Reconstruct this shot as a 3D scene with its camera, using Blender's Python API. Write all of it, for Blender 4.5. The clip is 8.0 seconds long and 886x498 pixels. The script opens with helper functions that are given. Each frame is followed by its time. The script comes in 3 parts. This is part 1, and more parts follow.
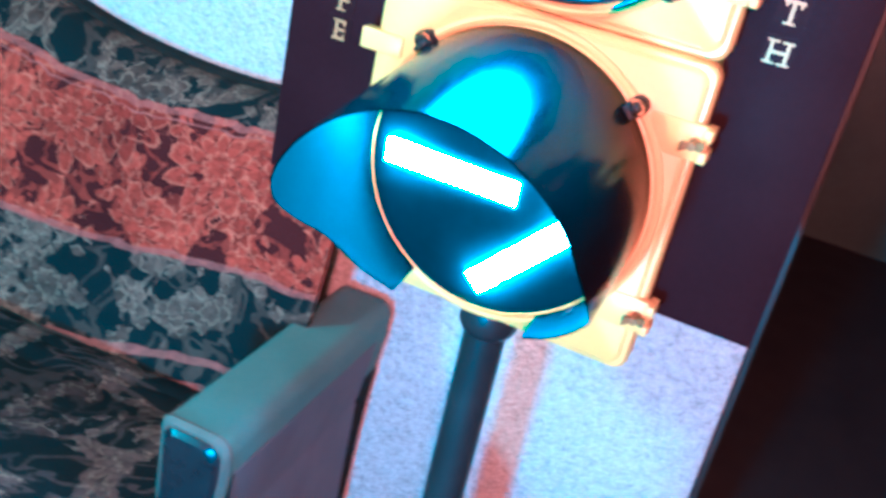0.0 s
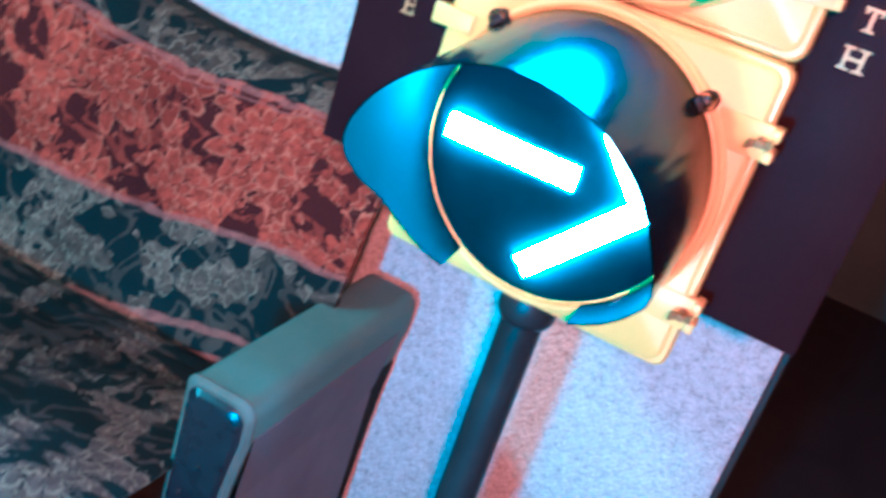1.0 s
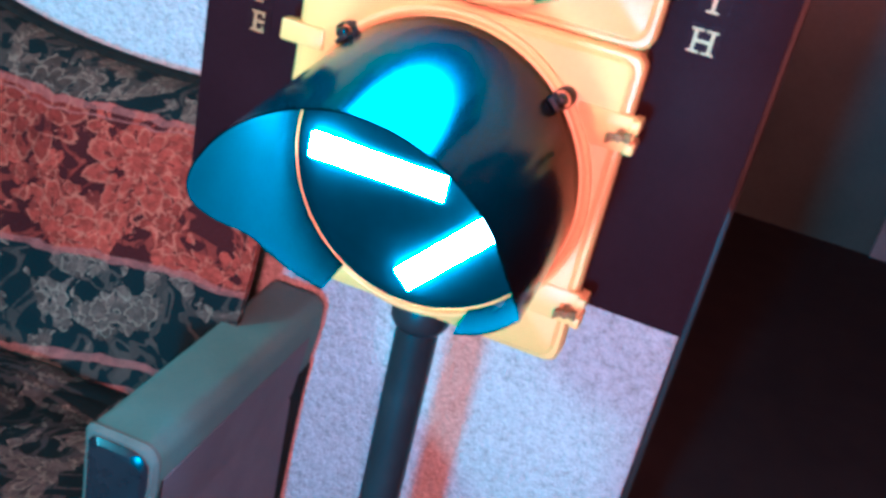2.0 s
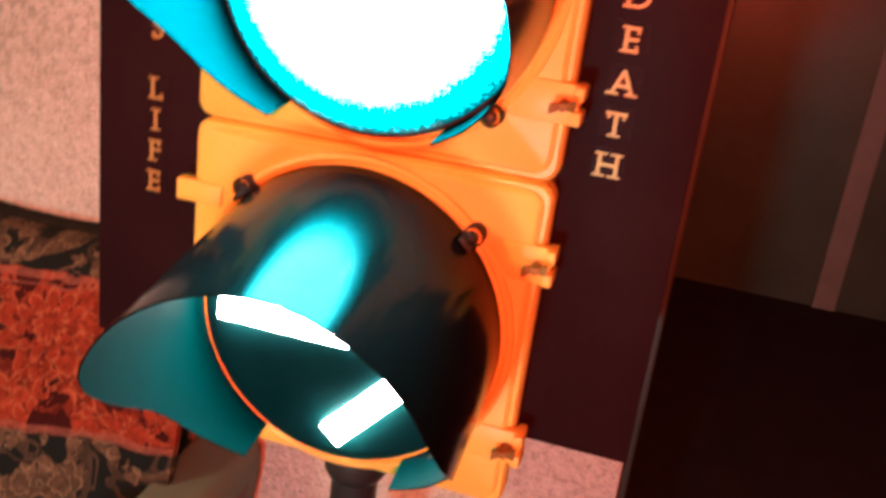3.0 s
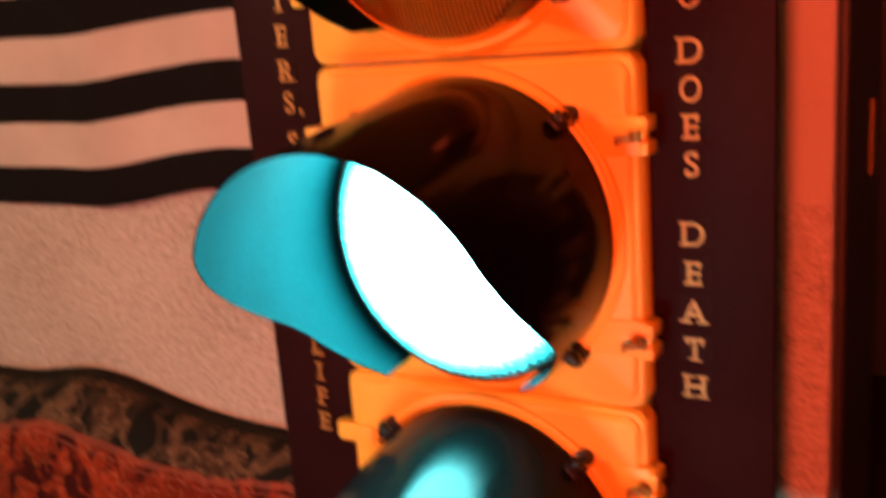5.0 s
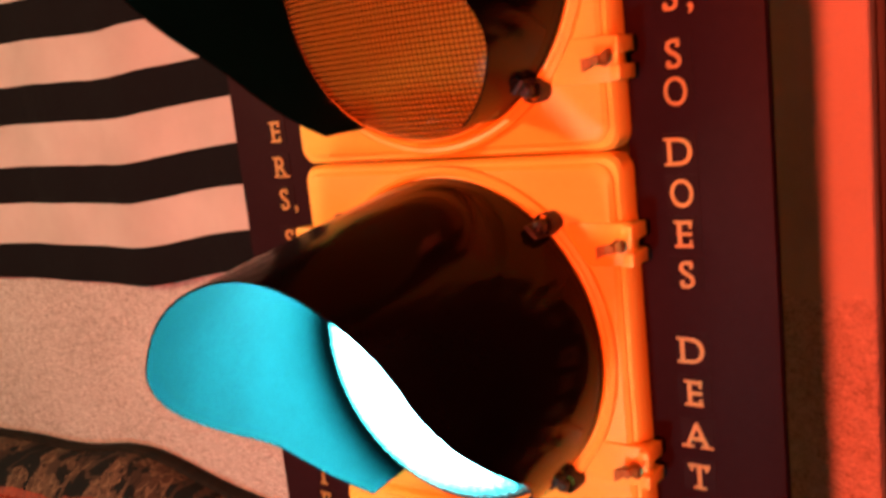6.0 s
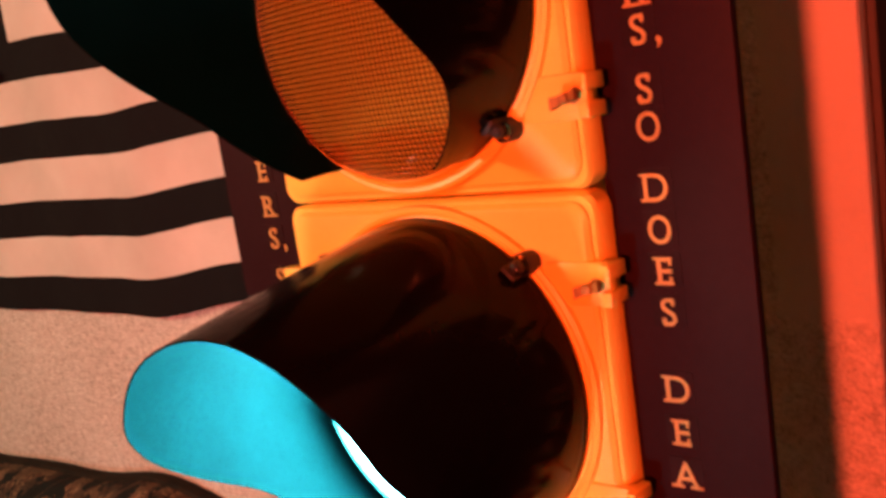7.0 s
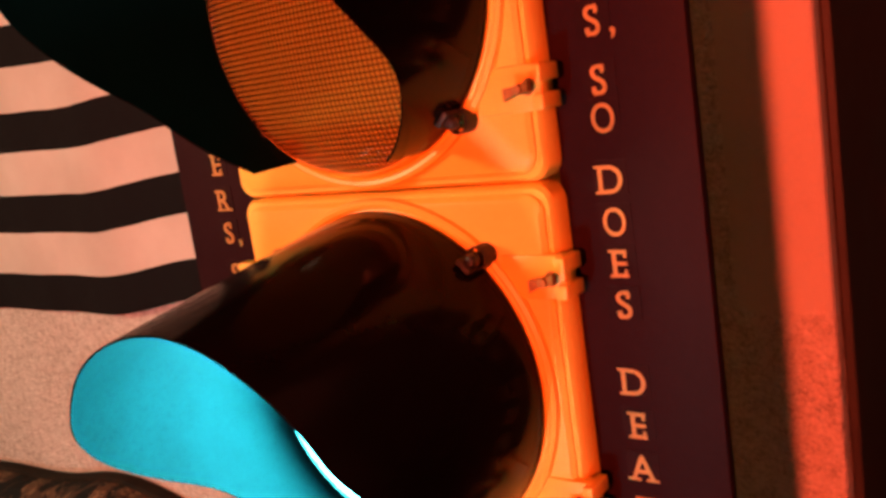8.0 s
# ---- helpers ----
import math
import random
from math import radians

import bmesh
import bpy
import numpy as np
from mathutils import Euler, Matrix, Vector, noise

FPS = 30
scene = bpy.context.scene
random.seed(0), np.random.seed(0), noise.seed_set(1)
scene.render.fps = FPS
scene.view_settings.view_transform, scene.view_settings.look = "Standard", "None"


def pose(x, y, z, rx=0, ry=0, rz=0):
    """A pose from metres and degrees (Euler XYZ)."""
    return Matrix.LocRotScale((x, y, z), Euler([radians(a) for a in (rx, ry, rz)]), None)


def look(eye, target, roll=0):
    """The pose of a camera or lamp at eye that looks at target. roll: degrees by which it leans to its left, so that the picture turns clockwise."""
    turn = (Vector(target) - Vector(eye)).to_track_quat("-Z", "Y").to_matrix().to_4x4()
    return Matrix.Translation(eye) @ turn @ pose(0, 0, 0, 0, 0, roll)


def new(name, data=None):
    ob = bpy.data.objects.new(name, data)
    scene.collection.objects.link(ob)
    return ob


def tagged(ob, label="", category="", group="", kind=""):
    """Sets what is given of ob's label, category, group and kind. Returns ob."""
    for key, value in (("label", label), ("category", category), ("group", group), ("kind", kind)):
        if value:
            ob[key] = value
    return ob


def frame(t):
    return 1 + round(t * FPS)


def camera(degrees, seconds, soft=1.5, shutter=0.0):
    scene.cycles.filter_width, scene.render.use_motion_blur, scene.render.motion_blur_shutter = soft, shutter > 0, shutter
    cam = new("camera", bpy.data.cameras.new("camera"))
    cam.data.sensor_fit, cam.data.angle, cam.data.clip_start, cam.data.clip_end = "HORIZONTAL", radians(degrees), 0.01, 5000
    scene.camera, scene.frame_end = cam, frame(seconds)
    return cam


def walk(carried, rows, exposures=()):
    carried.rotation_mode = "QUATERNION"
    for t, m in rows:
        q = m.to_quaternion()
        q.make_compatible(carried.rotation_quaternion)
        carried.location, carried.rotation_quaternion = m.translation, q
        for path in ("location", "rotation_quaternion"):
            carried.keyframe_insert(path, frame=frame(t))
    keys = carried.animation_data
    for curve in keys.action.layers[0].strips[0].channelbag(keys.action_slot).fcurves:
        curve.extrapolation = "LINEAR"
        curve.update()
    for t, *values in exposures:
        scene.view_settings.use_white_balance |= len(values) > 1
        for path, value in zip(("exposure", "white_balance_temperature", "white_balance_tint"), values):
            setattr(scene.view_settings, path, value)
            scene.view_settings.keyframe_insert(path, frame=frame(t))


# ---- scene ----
cam = camera(50.0, 8.0, soft=3.3, shutter=0.5)
PATH = [
    (0, (0.291, -0.943, 1.044), (-0.33, 0.765, 0.209), 12.8),
    (0.2, (0.279, -0.958, 1.015), (-0.296, 0.784, 0.216), 15.3),
    (0.3, (0.272, -0.965, 1.0), (-0.329, 0.768, 0.203), 15.6),
    (0.5, (0.26, -0.98, 0.971), (-0.426, 0.71, 0.151), 16.5),
    (0.7, (0.259, -0.982, 0.972), (-0.469, 0.692, 0.155), 18.5),
    (1, (0.257, -0.985, 0.972), (-0.375, 0.749, 0.203), 18.4),
    (1.2, (0.269, -0.973, 0.99), (-0.343, 0.787, 0.265), 16.3),
    (2.3, (0.291, -0.896, 1.064), (-0.163, 0.849, 0.198), 11.9),
    (2.5, (0.284, -0.882, 1.073), (-0.158, 0.894, 0.269), 10.9),
    (2.7, (0.287, -0.869, 1.085), (-0.167, 0.929, 0.337), 10.4),
    (3, (0.292, -0.848, 1.104), (-0.147, 0.982, 0.425), 7.7),
    (3.2, (0.314, -0.849, 1.136), (-0.142, 0.971, 0.444), 4.3),
    (3.5, (0.347, -0.851, 1.184), (-0.295, 0.925, 0.526), 2.9),
    (3.7, (0.377, -0.858, 1.2), (-0.39, 0.873, 0.553), 2.7),
    (4, (0.422, -0.867, 1.223), (-0.454, 0.832, 0.635), 1.5),
    (4.2, (0.437, -0.862, 1.227), (-0.528, 0.787, 0.637), 0.4),
    (4.5, (0.46, -0.853, 1.233), (-0.468, 0.812, 0.627), -1.9),
    (4.7, (0.47, -0.85, 1.247), (-0.415, 0.834, 0.629), -2.4),
    (4.8, (0.474, -0.849, 1.254), (-0.428, 0.829, 0.646), -2.1),
    (5, (0.483, -0.847, 1.268), (-0.53, 0.813, 0.801), -4.6),
    (5.2, (0.498, -0.832, 1.277), (-0.602, 0.786, 0.861), -5.5),
    (6.3, (0.561, -0.688, 1.325), (-0.661, 0.859, 0.99), -6.7),
    (6.5, (0.57, -0.679, 1.334), (-0.673, 0.855, 1.017), -7.0),
    (6.8, (0.577, -0.674, 1.334), (-0.681, 0.848, 1.014), -6.9),
    (7, (0.581, -0.67, 1.333), (-0.68, 0.843, 0.99), -8.6),
    (7.3, (0.582, -0.666, 1.333), (-0.608, 0.893, 0.939), -8.5),
    (7.5, (0.582, -0.662, 1.333), (-0.602, 0.902, 0.945), -9.1),
    (8, (0.584, -0.657, 1.327), (-0.624, 0.896, 0.967), -8.5),
]
walk(cam, [(t, look(eye, target, roll)) for t, eye, target, roll in PATH], exposures=[(0.0, 1.6, 2100, -38), (1.2, 1.3, 2150, -38), (2.5, 1.0, 2700, -34), (3.0, 0.6, 5700, -9), (3.5, -0.1, 5700, -9), (4.0, -0.25, 6700, 1), (5.0, 0.08, 7000, 6), (6.5, 0.62, 6850, 12), (8.0, 0.56, 6850, 10)])

# ---- world, lamps, exposure ----
world = bpy.data.worlds.new("dim_room")
world.use_nodes = True
scene.world = world
world.node_tree.nodes["Background"].inputs[0].default_value = (0.30, 0.16, 0.12, 1)
world.node_tree.nodes["Background"].inputs[1].default_value = 0.014


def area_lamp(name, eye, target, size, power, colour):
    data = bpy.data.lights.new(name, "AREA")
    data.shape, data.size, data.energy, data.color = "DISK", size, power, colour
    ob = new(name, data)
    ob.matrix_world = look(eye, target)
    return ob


area_lamp("red_room_lamp", (0.60, -1.906, 1.37), (0.0, 0.36, 0.95), 0.14, 57, (1.0, 0.085, 0.036))
area_lamp("warm_room_lamp", (-2.35, -2.15, 2.05), (-0.1, 0.3, 0.8), 0.45, 38, (1.0, 0.74, 0.46))
# Added fill: stands in for the signal's green light thrown back low down.
area_lamp("signal_bounce_fill", (0.03, -1.70, 0.42), (-0.15, 0.4, 0.5), 0.14, 8.5, (0.22, 0.95, 0.95))

# ---- materials ----


class Mat:
    """A small wrapper to lay out a node material."""

    def __init__(self, name):
        self.m = bpy.data.materials.new(name)
        self.m.use_nodes = True
        self.t = self.m.node_tree
        self.b = self.t.nodes["Principled BSDF"]

    def n(self, kind, **sets):
        node = self.t.nodes.new("ShaderNode" + kind)
        for key, value in sets.items():
            if key == "op":
                node.operation = value
            elif key == "blend":
                node.blend_type = value
            elif key == "dims":
                node.voronoi_dimensions = value
            elif key == "feature":
                node.feature = value
            elif key == "data":
                node.data_type = value
        return node

    def l(self, a, b):
        self.t.links.new(a, b)

    def put(self, node, slot, value):
        if hasattr(value, "links"):
            self.l(value, node.inputs[slot])
        else:
            node.inputs[slot].default_value = value

    def math(self, op, a, b=0.0, c=0.0):
        node = self.n("Math", op=op)
        self.put(node, 0, a), self.put(node, 1, b), self.put(node, 2, c)
        return node.outputs[0]

    def noise(self, scale, detail=4.0, rough=0.55, vec=None, distort=0.0):
        node = self.n("TexNoise")
        node.inputs["Scale"].default_value, node.inputs["Detail"].default_value = scale, detail
        node.inputs["Roughness"].default_value, node.inputs["Distortion"].default_value = rough, distort
        self.l(vec if vec else self.coord(), node.inputs["Vector"])
        return node.outputs["Fac"]

    def coord(self, out="Object"):
        return self.n("TexCoord").outputs[out]

    def ramp(self, fac, stops):
        node = self.n("ValToRGB")
        els = node.color_ramp.elements
        while len(els) < len(stops):
            els.new(0.5)
        for e, (p, c) in zip(els, stops):
            e.position, e.color = p, (*c, 1)
        self.l(fac, node.inputs[0])
        return node.outputs[0]

    def mix(self, fac, a, b, blend="MIX"):
        node = self.n("Mix", data="RGBA", blend=blend)
        self.put(node, 0, fac)
        for slot, value in ((6, a), (7, b)):
            if isinstance(value, tuple):
                node.inputs[slot].default_value = (*value, 1)
            else:
                self.l(value, node.inputs[slot])
        return node.outputs[2]

    def bump(self, height, strength=0.3, dist=0.01):
        node = self.n("Bump")
        node.inputs["Strength"].default_value, node.inputs["Distance"].default_value = strength, dist
        self.l(height, node.inputs["Height"])
        self.l(node.outputs[0], self.b.inputs["Normal"])

    def base(self, colour, rough=0.5, metal=0.0):
        if isinstance(colour, tuple):
            self.b.inputs["Base Color"].default_value = (*colour, 1)
        else:
            self.l(colour, self.b.inputs["Base Color"])
        if hasattr(rough, "links"):
            self.l(rough, self.b.inputs["Roughness"])
        else:
            self.b.inputs["Roughness"].default_value = rough
        self.b.inputs["Metallic"].default_value = metal
        return self

    def glow(self, colour, strength):
        if isinstance(colour, tuple):
            self.b.inputs["Emission Color"].default_value = (*colour, 1)
        else:
            self.l(colour, self.b.inputs["Emission Color"])
        if hasattr(strength, "links"):
            self.l(strength, self.b.inputs["Emission Strength"])
        else:
            self.b.inputs["Emission Strength"].default_value = strength


def worn(name, dark, light, scale, rough=0.5, metal=0.0, bump=0.1, fine=90.0, dist=0.002, vary=0.22):
    """A paint or plain surface with soft blotches, fine grain and slightly uneven gloss."""
    k = Mat(name)
    blot, grain = k.noise(scale, 5), k.noise(fine, 3)
    mixed = k.math("ADD", k.math("MULTIPLY", blot, 0.75), k.math("MULTIPLY", grain, 0.25))
    gloss = k.math("MULTIPLY_ADD", blot, vary, rough - vary / 2)
    k.base(k.ramp(mixed, [(0.32, dark), (0.68, light)]), gloss, metal)
    k.bump(grain, bump, dist)
    return k.m


YELLOW = worn("signal_yellow_paint", (0.80, 0.55, 0.085), (0.88, 0.63, 0.12), 7, 0.42, 0, 0.05, 160, 0.001)
BLACK_PAINT = worn("black_visor_enamel", (0.0022, 0.0022, 0.0022), (0.0038, 0.0037, 0.0036), 9, 0.15, 0, 0.02, 120, 0.001, 0.05)
BLACK_PAINT.node_tree.nodes["Principled BSDF"].inputs["Specular IOR Level"].default_value = 0.065
# Black lining; the green lamps' cyan light is put into its base colour.
MATT_BLACK = worn("black_visor_lining_lamp_tinted", (0.0005, 0.0155, 0.0185), (0.0009, 0.0210, 0.0250), 16, 0.6, 0, 0.04, 120, 0.001)
MATT_BLACK.node_tree.nodes["Principled BSDF"].inputs["Specular IOR Level"].default_value = 0.01
POLE_PAINT = worn("black_pole_paint", (0.014, 0.015, 0.016), (0.03, 0.03, 0.03), 14, 0.38, 0, 0.15, 70, 0.001)
BOARD = worn("black_board_paint", (0.0145, 0.0050, 0.0066), (0.0225, 0.0080, 0.0105), 5, 0.50, 0, 0.06, 110, 0.001)
DECAL = worn("clear_decal_film", (0.0145, 0.0056, 0.0068), (0.0225, 0.0090, 0.0108), 18, 0.47, 0, 0.03, 140, 0.0005)
for flat in (BOARD, DECAL):
    flat.node_tree.nodes["Principled BSDF"].inputs["Specular IOR Level"].default_value = 0.05
GOLD = worn("gold_lettering", (0.44, 0.25, 0.075), (0.58, 0.36, 0.12), 60, 0.42, 0.25, 0.05, 400, 0.0005)
STEEL = worn("dull_screw_steel", (0.022, 0.021, 0.021), (0.05, 0.048, 0.046), 60, 0.28, 0.4, 0.1, 300, 0.0005)
RUBBER = worn("black_rubber", (0.008, 0.008, 0.008), (0.016, 0.016, 0.016), 60, 0.55)
BRASS = worn("tarnished_brass", (0.16, 0.085, 0.02), (0.34, 0.20, 0.05), 160, 0.6, 0.1, 0.1, 300, 0.0005)
JAMB = worn("brown_jamb_wood", (0.018, 0.013, 0.009), (0.032, 0.022, 0.015), 11, 0.5, 0, 0.1, 60)
HALL = worn("hall_wall_paint", (0.060, 0.095, 0.070), (0.09, 0.135, 0.10), 3, 0.34, 0, 0.08, 70)
TRIM = worn("hall_trim_paint", (0.22, 0.23, 0.20), (0.30, 0.31, 0.275), 6, 0.5)
FLOOR = worn("dark_carpet", (0.012, 0.012, 0.013), (0.03, 0.028, 0.027), 9, 0.95, 0, 0.6, 220, 0.004)
CEIL = worn("ceiling_paint", (0.26, 0.25, 0.23), (0.34, 0.33, 0.31), 4, 0.85, 0, 0.3, 60, 0.003)
CASE_GREY = worn("grey_green_cloth", (0.105, 0.165, 0.130), (0.15, 0.215, 0.17), 10, 0.85, 0, 0.4, 320, 0.001)
HEM = worn("dark_hem_cloth", (0.006, 0.007, 0.006), (0.022, 0.018, 0.013), 45, 0.85, 0, 0.3, 300, 0.001)
HEM.node_tree.nodes["Principled BSDF"].inputs["Specular IOR Level"].default_value = 0.1
STAR_CLOTH = worn("white_star_cloth", (0.60, 0.56, 0.52), (0.74, 0.71, 0.67), 20, 0.85, 0, 0.2, 400, 0.001)
CASE_SIDE = worn("purple_grey_arm_side", (0.12, 0.095, 0.10), (0.17, 0.14, 0.145), 10, 0.85, 0, 0.4, 320, 0.001)
CASE_TAN = worn("tan_edging", (0.08, 0.085, 0.062), (0.125, 0.12, 0.085), 30, 0.7, 0, 0.2, 200, 0.001)
CASE_DARK = worn("dark_case_front", (0.012, 0.012, 0.014), (0.022, 0.022, 0.024), 20, 0.28)


def plaster():
    """Rough orange-peel wall plaster, speckled darker and lighter with its grain."""
    k = Mat("rough_plaster")
    big, mid = k.noise(2.3, 4), k.noise(70, 4, 0.65)
    vor = k.n("TexVoronoi")
    vor.inputs["Scale"].default_value = 150
    k.l(k.coord(), vor.inputs["Vector"])
    at = k.n("SeparateXYZ")
    k.l(k.coord(), at.inputs[0])
    # a smoothly filled patch beside the doorway, above the rough coat
    filled = k.math("MULTIPLY", k.math("GREATER_THAN", at.outputs[2], k.math("MULTIPLY_ADD", mid, 0.03, 1.0)), k.math("GREATER_THAN", at.outputs[0], 0.2))
    coarse = k.math("MULTIPLY_ADD", filled, -0.92, 1.0)
    pits = k.math("SUBTRACT", 1.0, k.math("MULTIPLY", vor.outputs["Distance"], 1.3))
    tone = k.math("ADD", k.math("MULTIPLY", big, 0.22), k.math("MULTIPLY_ADD", k.math("SUBTRACT", k.math("ADD", k.math("MULTIPLY", mid, 0.43), k.math("MULTIPLY", k.noise(230, 2, 0.6), 0.35)), 0.39), coarse, 0.39))
    k.base(k.ramp(tone, [(0.39, (0.34, 0.30, 0.26)), (0.49, (0.54, 0.50, 0.46)), (0.62, (0.68, 0.64, 0.60))]), 0.62)
    k.bump(k.math("MULTIPLY", coarse, k.math("ADD", k.math("MULTIPLY", pits, 0.5), mid)), 0.85, 0.006)
    return k.m


PLASTER = plaster()


def striped_cloth():
    """Black and white bands across a woven cloth; v runs down the cloth, one unit a pair of bands."""
    k = Mat("black_and_white_striped_cloth")
    uv = k.n("SeparateXYZ")
    k.l(k.coord("UV"), uv.inputs[0])
    wob = k.math("MULTIPLY_ADD", k.noise(14, 2), 0.02, -0.01)
    v = k.math("FRACT", k.math("ADD", uv.outputs[1], wob))
    band = k.math("GREATER_THAN", v, 0.47)
    canton = k.math("MULTIPLY", k.math("LESS_THAN", uv.outputs[0], -1.32), k.math("GREATER_THAN", uv.outputs[1], 3.0))
    band = k.math("MULTIPLY", band, k.math("SUBTRACT", 1.0, canton))
    weave = k.noise(420, 2)
    white = k.ramp(k.noise(5, 4), [(0.3, (0.50, 0.46, 0.42)), (0.7, (0.62, 0.58, 0.54))])
    k.base(k.mix(band, (0.006, 0.0055, 0.0065), white), 0.85)
    k.b.inputs["Specular IOR Level"].default_value = 0.12
    k.bump(k.math("ADD", k.math("MULTIPLY", weave, 0.35), k.math("MULTIPLY", k.noise(9, 4, 0.5, None, 0.2), 2.2)), 0.6, 0.008)
    return k.m


STRIPES = striped_cloth()


def brocade():
    """Woven floral brocade: clusters of outlined blooms on a maroon field, with dark leafy borders."""
    k = Mat("floral_brocade")
    uv = k.coord("UV")
    sep = k.n("SeparateXYZ")
    k.l(uv, sep.inputs[0])
    v = sep.outputs[1]
    warp = k.n("Mix", data="VECTOR")
    warp.inputs[0].default_value = 0.032
    wn = k.n("TexNoise")
    wn.inputs["Scale"].default_value, wn.inputs["Detail"].default_value = 16, 3
    k.l(uv, wn.inputs["Vector"]), k.l(uv, warp.inputs[4]), k.l(wn.outputs["Color"], warp.inputs[5])
    grain = k.noise(95, 3, 0.6, uv)

    def blooms(scale, petals, size, share, patch, spread, turns):
        """Flowers in the cells of a loose lattice: where they lie, their outlines, and a tone for each."""
        vor = k.n("TexVoronoi", dims="2D")
        vor.inputs["Scale"].default_value, vor.inputs["Randomness"].default_value = scale, spread
        k.l(warp.outputs[1], vor.inputs["Vector"])
        sub = k.n("VectorMath", op="SUBTRACT")
        k.l(warp.outputs[1], sub.inputs[0]), k.l(vor.outputs["Position"], sub.inputs[1])
        s = k.n("SeparateXYZ")
        k.l(sub.outputs[0], s.inputs[0])
        own = k.n("SeparateXYZ")
        k.l(vor.outputs["Color"], own.inputs[0])
        ang = k.math("ADD", k.math("ARCTAN2", s.outputs[1], s.outputs[0]), k.math("MULTIPLY", own.outputs[0], 6.28))
        d = k.math("ADD", vor.outputs["Distance"], k.math("MULTIPLY_ADD", grain, 0.15, -0.075))
        ring = k.math("FLOOR", k.math("MULTIPLY", d, turns / size))
        swing = k.math("ABSOLUTE", k.math("SINE", k.math("MULTIPLY_ADD", ang, petals / 2, k.math("MULTIPLY", ring, 1.57))))
        d = k.math("DIVIDE", d, k.math("MULTIPLY", k.math("MULTIPLY_ADD", swing, 0.34, 0.68), size))
        there = k.math("GREATER_THAN", k.noise(patch, 1, 0.5, vor.outputs["Position"]), share)
        inside = k.math("MULTIPLY", k.math("LESS_THAN", d, 1.0), there)
        rim = k.math("GREATER_THAN", k.math("FRACT", k.math("MULTIPLY", d, turns)), 0.78)
        split = k.math("MULTIPLY", k.math("LESS_THAN", swing, 0.20), k.math("GREATER_THAN", d, 0.3))
        return inside, k.math("MULTIPLY", rim, inside), k.math("MULTIPLY", split, inside), own.outputs[1]

    big, big_rim, big_split, big_tone = blooms(7.2, 11, 0.62, 0.44, 2.6, 0.7, 3.0)
    mid, mid_rim, mid_split, mid_tone = blooms(15.0, 7, 0.60, 0.47, 3.4, 0.85, 2.0)
    bud, bud_rim, bud_split, bud_tone = blooms(30.0, 5, 0.56, 0.50, 5.0, 1.0, 1.7)

    def over(top, low, cover):
        return k.math("ADD", k.math("MULTIPLY", top, cover), k.math("MULTIPLY", low, k.math("SUBTRACT", 1.0, cover)))

    scroll = k.noise(8, 2, 0.5, uv, 1.4)
    leaf = k.math("LESS_THAN", k.math("ABSOLUTE", k.math("SUBTRACT", scroll, 0.50)), 0.030)
    edge = k.math("MULTIPLY_ADD", scroll, 0.03, v)
    # bands down the cloth: dark leafy hem, red field, dark leafy field between rose borders, darker crease and seat
    hem = k.math("LESS_THAN", edge, 0.12)
    middle = k.math("MULTIPLY", k.math("GREATER_THAN", v, 0.345), k.math("LESS_THAN", v, 0.545))
    low = k.math("GREATER_THAN", v, 0.565)
    dark = k.math("MAXIMUM", hem, k.math("MAXIMUM", middle, low))
    gaps = k.math("GREATER_THAN", k.noise(13, 3, 0.55, warp.outputs[1], 0.6), k.math("MULTIPLY_ADD", dark, -0.05, 0.562))
    flower = k.math("MULTIPLY", k.math("MAXIMUM", k.math("MAXIMUM", big, mid), bud), k.math("SUBTRACT", 1.0, gaps))
    rims = over(big_rim, over(mid_rim, bud_rim, mid), big)
    split = over(big_split, over(mid_split, bud_split, mid), big)
    tone = over(big_tone, over(mid_tone, bud_tone, mid), big)
    wear = k.noise(3.5, 4, 0.6, uv)
    red = k.mix(tone, (0.22, 0.024, 0.011), (0.46, 0.064, 0.027))
    drab = k.mix(tone, (0.085, 0.055, 0.036), (0.19, 0.125, 0.080))
    drab = k.mix(low, drab, k.mix(tone, (0.08, 0.055, 0.045), (0.15, 0.10, 0.075)))
    petal = k.mix(dark, red, drab)
    ground = k.mix(dark, k.mix(wear, (0.034, 0.004, 0.004), (0.065, 0.008, 0.007)), k.mix(wear, (0.006, 0.010, 0.010), (0.015, 0.019, 0.018)))
    line = k.mix(dark, (0.58, 0.20, 0.09), (0.38, 0.28, 0.17))
    colour = k.mix(k.math("MULTIPLY", leaf, 0.8), ground, k.mix(0.45, petal, ground))
    petal = k.mix(0.75, petal, k.ramp(k.noise(60, 4, 0.65, uv), [(0.35, (0.35, 0.35, 0.35)), (0.62, (1.1, 1.1, 1.1))]), "MULTIPLY")
    colour = k.mix(flower, colour, petal)
    shown = k.math("SUBTRACT", 1.0, gaps)
    rims = k.math("MULTIPLY", rims, shown)
    colour = k.mix(k.math("MULTIPLY", split, 0.7), colour, ground)
    colour = k.mix(k.math("MULTIPLY", rims, k.math("MULTIPLY_ADD", k.noise(38, 3, 0.6, uv), 0.9, 0.0)), colour, line)
    for at, wide in ((0.342, 0.006), (0.510, 0.006), (0.555, 0.010), (0.112, 0.006), (0.127, 0.002)):
        near = k.math("ABSOLUTE", k.math("SUBTRACT", edge, at + 0.015))
        colour = k.mix(k.math("MULTIPLY", k.math("LESS_THAN", near, wide), k.math("MULTIPLY_ADD", k.noise(45, 2, 0.5, uv), 1.0, 0.1)), colour, (0.34, 0.12, 0.085))
